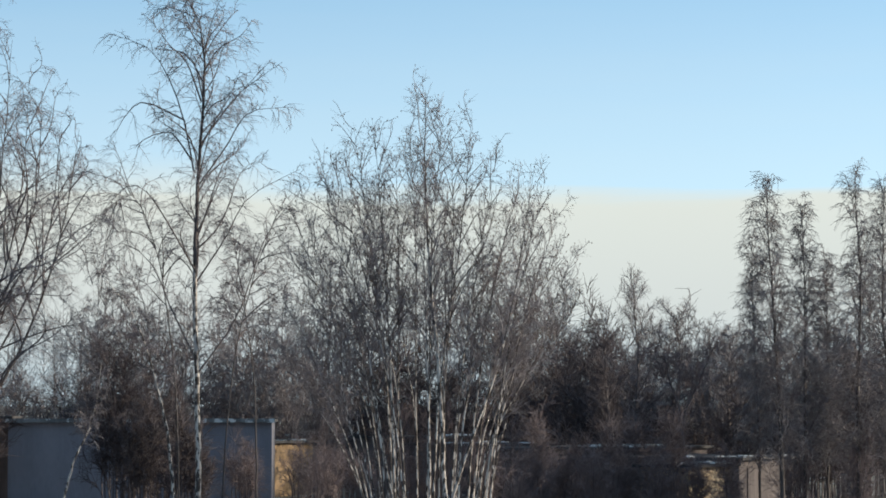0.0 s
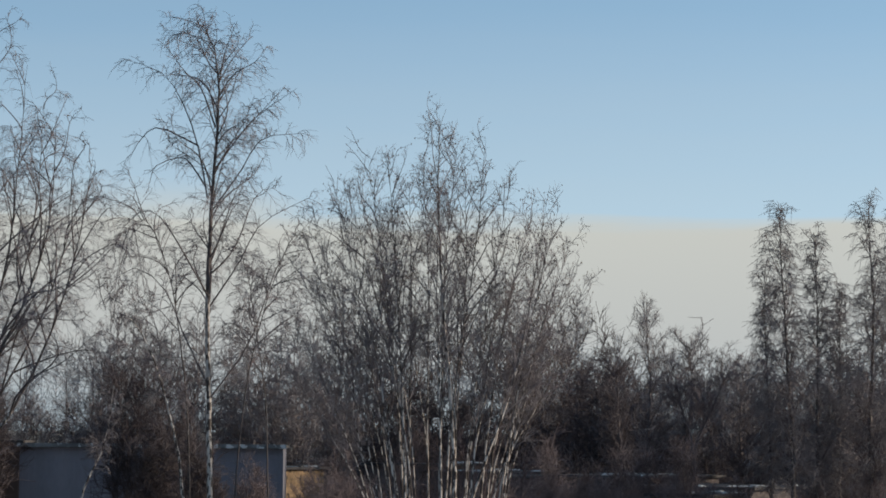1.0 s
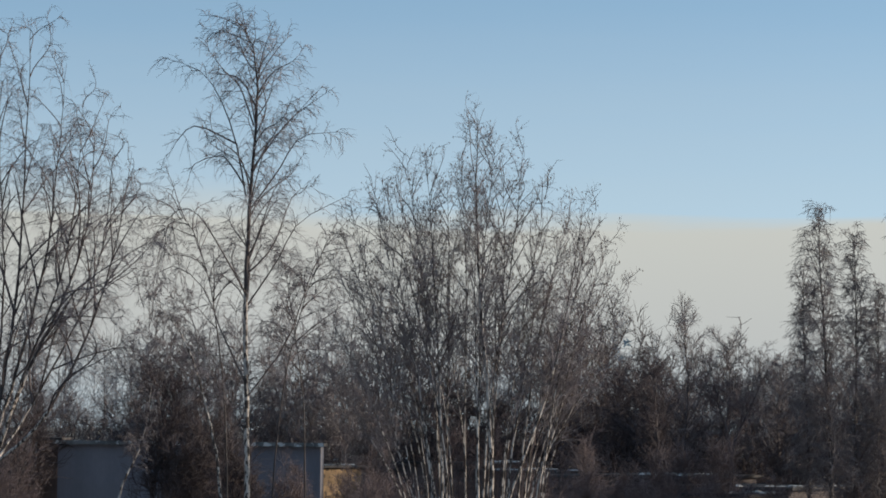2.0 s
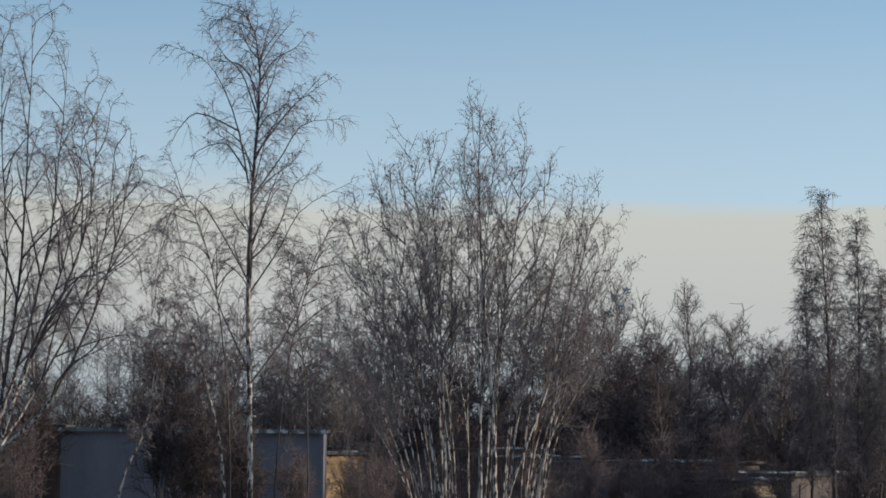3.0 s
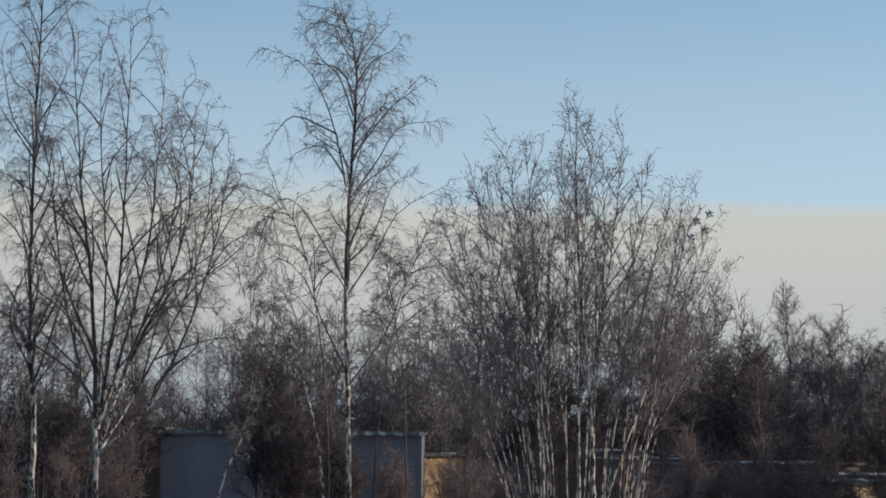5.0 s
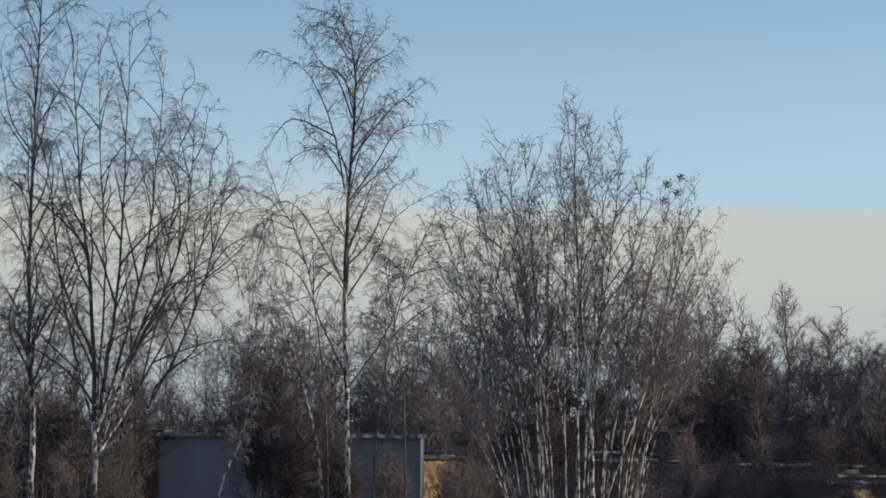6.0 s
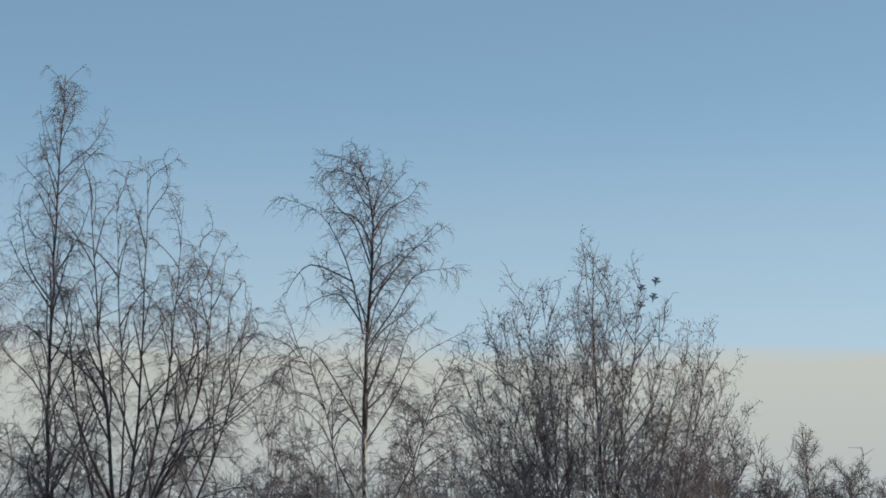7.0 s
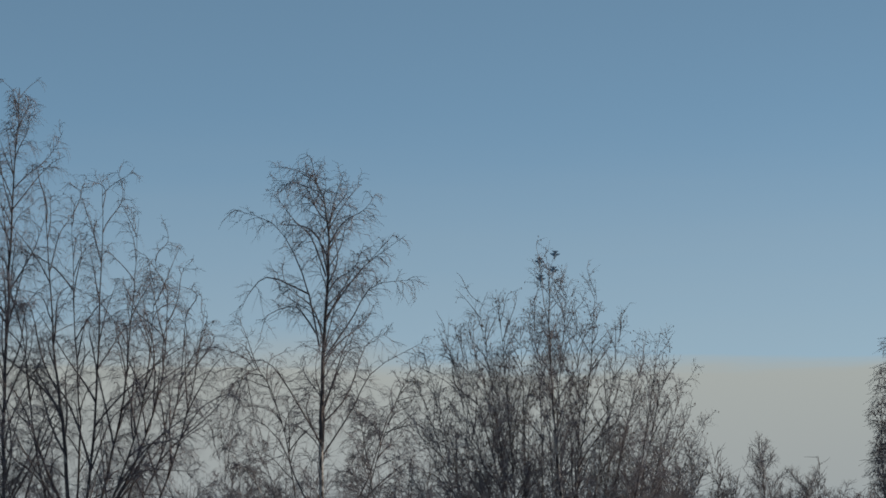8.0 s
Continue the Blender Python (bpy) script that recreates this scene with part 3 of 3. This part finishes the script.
    # smaller trees farther back
    for foot, top, reach in (((10.97, 112.00, 0.0), (10.87, 112.00, 9.19), 4.2), ((12.94, 115.00, 0.0), (13.11, 115.00, 8.11), 4.0), ((9.60, 108.00, 0.0), (9.38, 108.00, 7.75), 3.8), ((13.87, 112.00, 0.0), (14.15, 112.00, 7.38), 4.0), ((14.18, 105.00, 0.0), (14.45, 105.00, 6.70), 4.0)):
        tree("bare_tree", "small bare tree with a rounded crown of grey twigs", foot, [spread(foot, top, 0.10, 0.1, 0.2)], LIMB, SCRUB_SHADED if foot[0] < 10 else TWIG_GREY, limbs=40, limb=(0.22, 0.98), reach=reach,
             angle=38, droop=0.0, lift=0.3, branchlets=8, twigs=6, hang=0.0, taper=0.5, fine=0.0085, points=(20, 7, 4, 2), group="small trees behind the clump")
    fork = (10.43, 90.00, 0.0)
    tree("bare_tree", "small dark forked tree", fork, [([fork, (10.48, 90.00, 3.23), (10.04, 90.00, 5.05), (9.64, 90.00, 6.67)], 0.08), ([fork, (10.52, 90.00, 3.43), (11.06, 90.00, 4.85), (11.78, 90.00, 6.47)], 0.07)], LIMB, SCRUB,
         limbs=14, limb=(0.45, 0.97), reach=3.0, angle=35, droop=0.0, branchlets=8, twigs=6, hang=0.0)


# ---- thickets ----
def thicket(x, y, wide, tall, stems=10, twig=SCRUB, limbs=6, fine=0.00012, label="dense dark reddish-brown thicket of bare shrubs", branchlets=5):
    legs = []
    for i in range(stems):
        u = (i + 0.5) / stems * 2 - 1 + rng.normal() * 0.08
        h = tall * (1 - 0.45 * u * u) * rng.uniform(0.6, 1.08)
        z = rng.uniform(-1, 1) * wide * 0.35
        legs.append(spread((x + u * wide * 0.35, y + z * 0.6, 0), (x + u * wide * 0.6, y + z, h), 0.03, 0.15, 0.15))
    tree("thicket", label, (x, y, 0.0), legs, LIMB, twig, limbs=limbs, limb=(0.12, 0.98), reach=5.2, angle=36, droop=0.0, lift=0.35, branchlets=branchlets, twigs=5, hang=0.05, fine=fine * y, taper=0.45, points=(10, 5, 3, 2),
         category="shrub", group="thickets", limb_parts=False, branch_length=1.25, twig_length=1.0, branch_angle=42)


def thickets():
    # place, height, distance and half width of each
    dark = ((-10.93, 6.29, 101, 1.5), (-10.26, 7.08, 101, 2.4), (-9.43, 4.03, 96, 1.5), (-8.70, 6.26, 100, 1.5),
            (-7.63, 3.60, 95, 1.2), (5.60, 7.98, 138, 2.6), (6.34, 5.46, 134, 2.4), (6.15, 7.25, 127, 2.4),
            (7.35, 9.46, 136, 2.8), (7.66, 8.08, 126, 2.6), (8.90, 9.98, 134, 2.8), (8.93, 5.69, 128, 2.6),
            (9.49, 7.88, 124, 2.6), (10.32, 8.67, 131, 2.6), (11.62, 7.44, 129, 2.4), (11.12, 6.94, 122, 2.4),
            (11.88, 5.60, 120, 2.0), (18.58, 4.50, 110, 2.0), (19.93, 8.02, 112, 2.4), (20.07, 4.99, 110, 2.2),
            (7.5, 6.6, 118, 2.0), (9.0, 6.6, 116, 2.0), (10.3, 6.0, 115, 2.0), (11.4, 5.2, 114, 1.8), (12.8, 7.4, 118, 2.0), (14.2, 7.2, 117, 2.0), (15.6, 7.0, 116, 2.0), (14.9, 5.6, 104, 1.8), (16.1, 5.2, 103, 1.9), (17.4, 5.6, 102, 1.8), (13.2, 4.6, 108, 1.6), (18.9, 6.6, 103, 1.8), (21.45, 7.77, 112, 2.4), (21.26, 4.75, 111, 2.2), (22.92, 8.06, 113, 2.4), (24.49, 7.02, 112, 2.6))
    # These thickets get the darker twigs, whose colour carries their shade.
    for x, top, d, wide in dark:
        thicket(x, d, wide, top, twig=SCRUB_SHADED, label="dense thicket of bare shrubs, dark with shade in its colour")
    beside_shed = ((-1.2, 7.3, 124, 2.1), (0.3, 7.6, 126, 2.2), (1.9, 7.8, 125, 2.2), (3.4, 7.3, 126, 2.1), (-23.5, 6.6, 107, 2.0), (-21.5, 6.6, 106, 2.0), (-19.6, 6.4, 105, 2.0), (-17.5, 6.0, 107, 1.8), (-28.65, 6.11, 118, 2.8), (-15.13, 4.79, 119, 1.6), (-13.82, 6.11, 118, 1.8), (-8.50, 6.12, 119, 1.9),
            (-6.96, 6.95, 120, 2.0), (-5.84, 7.67, 138, 2.3), (-3.79, 9.05, 142, 2.6), (-2.75, 5.19, 138, 2.2),
            (-1.56, 8.09, 142, 2.4), (0.99, 7.45, 142, 2.6), (2.20, 4.57, 138, 2.4))
    behind_garages = ((3.48, 6.78, 140, 2.6), (3.84, 2.23, 100, 1.0), (8.34, 2.22, 95, 1.0), (12.72, 6.25, 127, 2.2),
            (12.84, 3.98, 124, 1.8), (10.35, 2.39, 92, 0.9), (14.88, 2.93, 118, 2.0), (16.19, 6.86, 116, 2.0),
            (16.94, 6.04, 114, 2.0), (18.00, 6.99, 111, 2.2))
    # Same twigs here, with shade in the colour.
    for x, top, d, wide in beside_shed + behind_garages:
        thicket(x, d, wide, top, 8 if d >= 138 else 10, SCRUB_SHADED, label="dense reddish-brown thicket of bare shrubs")
    loose = ((-17.64, 5.05, 118, 2.4), (-19.38, 5.32, 119, 2.4), (-21.05, 5.58, 118, 2.6), (-22.69, 5.30, 117, 2.4),
            (-24.98, 5.58, 118, 2.6), (-26.59, 5.56, 117, 2.6), (-16.33, 4.52, 120, 1.8), (-12.6, 9.8, 112, 2.6), (-11.0, 10.0, 113, 2.4), (-9.2, 9.4, 113, 2.2), (-6.4, 8.7, 114, 2.0), (-4.7, 8.4, 114, 2.0), (-3.2, 8.6, 116, 2.0))
    for x, top, d, wide in loose:
        thicket(x, d, wide, top, 9, TWIG_GREY, 7, 0.0001, "loose grey thicket of bare saplings")
    young = ((-19.90, 3.55, 94, 1.0), (-17.79, 2.80, 95, 1.0), (-15.56, 4.22, 93, 0.7), (-16.5, 3.1, 97, 0.6),
            (-5.41, 2.51, 97, 0.5), (-2.25, 3.44, 94, 1.0), (-2.28, 2.56, 103, 0.9),
            (-1.12, 2.12, 102, 1.0), (0.02, 4.05, 82, 0.8), (0.26, 2.24, 104, 1.1), (0.86, 4.42, 83, 0.9))
    near_garages = ((1.62, 2.01, 102, 1.0), (1.88, 4.61, 83, 0.9), (3.05, 2.31, 104, 1.2), (2.87, 4.05, 82, 0.8),
            (4.41, 2.56, 103, 1.1), (3.98, 3.67, 84, 0.8), (5.68, 3.27, 97, 0.6), (6.42, 2.37, 92, 0.8),
            (6.99, 2.41, 86, 1.0), (8.33, 3.15, 90, 0.5), (9.20, 2.43, 86, 0.6), (10.49, 2.60, 86, 0.5),
            (11.52, 2.56, 85, 0.4), (-3.6, 2.7, 100, 0.7), (-2.9, 2.9, 98, 0.8), (5.0, 3.2, 88, 1.0), (6.2, 3.0, 87, 1.0),
            (7.6, 3.3, 88, 1.1), (8.9, 3.2, 89, 1.1), (10.0, 3.4, 88, 1.0), (13.9, 2.9, 86, 1.0), (15.8, 3.2, 85, 1.0), (-8.9, 3.4, 99, 0.9), (-7.4, 3.2, 98, 0.9), (-5.9, 3.0, 99, 0.8))
    for x, top, d, wide in young + near_garages:
        thicket(x, d, wide, top, 9 if x > 4.5 else 5, SCRUB, 6, 0.00007, "sparse young shrub with thin bare stems", 5)


# ---- aircraft ----
def swept(bm, root_y, root_chord, tip_x, tip_y, tip_chord, x0, z0, z1, thick, side):
    """A thin swept surface from x0 out to tip_x; y runs toward the nose."""
    pts = []
    for x, y, c, z, h in ((x0, root_y, root_chord, z0, thick), (tip_x, tip_y, tip_chord, z1, thick * 0.35)):
        pts += [bm.verts.new((side * x, y, z)), bm.verts.new((side * x, y - c * 0.35, z + h / 2)), bm.verts.new((side * x, y - c, z)), bm.verts.new((side * x, y - c * 0.35, z - h / 2))]
    for i in range(4):
        j = (i + 1) % 4
        bm.faces.new((pts[i], pts[j], pts[4 + j], pts[4 + i]))
    bm.faces.new(pts[:4]), bm.faces.new(pts[4:][::-1])
    bmesh.ops.recalc_face_normals(bm, faces=bm.faces)
    return bm


def lathe(bm, rings, sides=12):
    """A body along y from rings of (y, z, half width, half height)."""
    loops = [[bm.verts.new((w * math.cos(a), y, z + h * math.sin(a))) for a in (2 * math.pi * i / sides for i in range(sides))] for y, z, w, h in rings]
    for a, b in zip(loops, loops[1:]):
        for i in range(sides):
            bm.faces.new((a[i], a[(i + 1) % sides], b[(i + 1) % sides], b[i])).smooth = True
    bm.faces.new(loops[0]), bm.faces.new(loops[-1][::-1])
    bmesh.ops.recalc_face_normals(bm, faces=bm.faces)
    return bm


def jet():
    whole = tagged(new("fighter_jet"), "grey-blue twin-tailed fighter jet flying in formation", "aircraft", "formation of jets")
    part("fuselage", lathe(bmesh.new(), [(7.0, 0.1, 0.75, 0.8), (4.5, 0.2, 0.95, 1.1), (1.0, 0.15, 1.5, 1.0), (-4.0, 0.0, 2.2, 0.75), (-8.0, 0.0, 1.9, 0.55), (-10.5, 0.0, 0.45, 0.3)]), JET, whole)
    part("nose_cone", lathe(bmesh.new(), [(11.0, -0.15, 0.05, 0.05), (9.5, -0.05, 0.42, 0.42), (7.0, 0.1, 0.75, 0.8)]), RADOME, whole, "pale nose cone")
    part("canopy", lathe(bmesh.new(), [(6.6, 0.8, 0.1, 0.1), (5.4, 1.1, 0.45, 0.5), (4.2, 1.15, 0.45, 0.5), (2.6, 0.95, 0.15, 0.15)]), JET_GLASS, whole, "dark glass canopy")
    for s in (-1, 1):
        part("wing", swept(bmesh.new(), 1.6, 6.6, 7.35, -3.4, 1.7, 1.2, 0.1, 0.1, 0.42, s), JET, whole)
        part("tailplane", swept(bmesh.new(), -6.2, 3.6, 4.9, -9.2, 1.4, 1.6, 0.0, 0.0, 0.22, s), JET, whole)
        part("tail_fin", swept(bmesh.new(), -4.0, 4.6, 2.5, -7.9, 1.5, 2.1, 0.4, 4.0, 0.25, s), JET, whole)
        eng = lathe(bmesh.new(), [(2.0, -0.9, 0.55, 0.6), (-3.0, -0.6, 0.75, 0.75), (-8.2, -0.1, 0.72, 0.72)])
        bmesh.ops.translate(eng, verts=eng.verts, vec=(s * 1.25, 0, 0))
        engine = part("engine", eng, JET, whole)
        noz = lathe(bmesh.new(), [(-8.2, -0.1, 0.72, 0.72), (-9.6, -0.1, 0.55, 0.55)])
        bmesh.ops.translate(noz, verts=noz.verts, vec=(s * 1.25, 0, 0))
        part("nozzle", noz, NOZZLE, engine, "dark exhaust nozzle")
    return whole


ground()
far_woods()
buildings()
plant()
thickets()
JETS = [jet()]
JETS += [copy_thing(JETS[0], Matrix()) for _ in range(3)]

# Where the formation flies: seconds, turn in degrees, and the way from the eye (x, z for each metre ahead)
FLIGHT = [
    (0.0, 38.0, 0.07193, 0.01397),
    (2.0, 38.0, 0.07054, 0.02942),
    (3.0, 38.0, 0.06915, 0.04487),
    (4.0, 38.0, 0.06775, 0.06032),
    (4.5, 33.8, 0.06627, 0.06811),
    (5.0, 29.5, 0.06323, 0.07560),
    (5.5, 25.2, 0.05865, 0.08333),
    (6.0, 21.0, 0.05256, 0.09106),
    (6.5, 16.8, 0.04498, 0.09895),
    (7.0, 12.5, 0.03593, 0.10665),
    (7.5, 8.2, 0.02543, 0.11432),
    (8.0, 4.0, 0.0135, 0.12199),
]
# Each jet's place in the formation, and how it shifts each second
SLOTS = [(-0.00100, 0.00182, -0.000510, 0.000015), (0.00362, 0.00460, -0.000114, 0.000034), (0.00138, -0.00194, 0.000278, 0.000089), (-0.00400, -0.00448, 0.000345, -0.000138)]
RANGE = 3800.0


def motions():
    for i, thing in enumerate(JETS):
        rows = []
        dx, dz, sx, sz = SLOTS[i]
        for t, turn, x, z in FLIGHT:
            late = max(t, 4.0) - 4.0
            x, z = x + dx + sx * late, z + dz + sz * late
            rows.append((t, pose(x * RANGE, RANGE, EYE + z * RANGE) @ pose(0, 0, 0, 0, turn, 0) @ pose(0, 0, 0, -58, 0, 180)))
        walk(thing, rows)


motions()
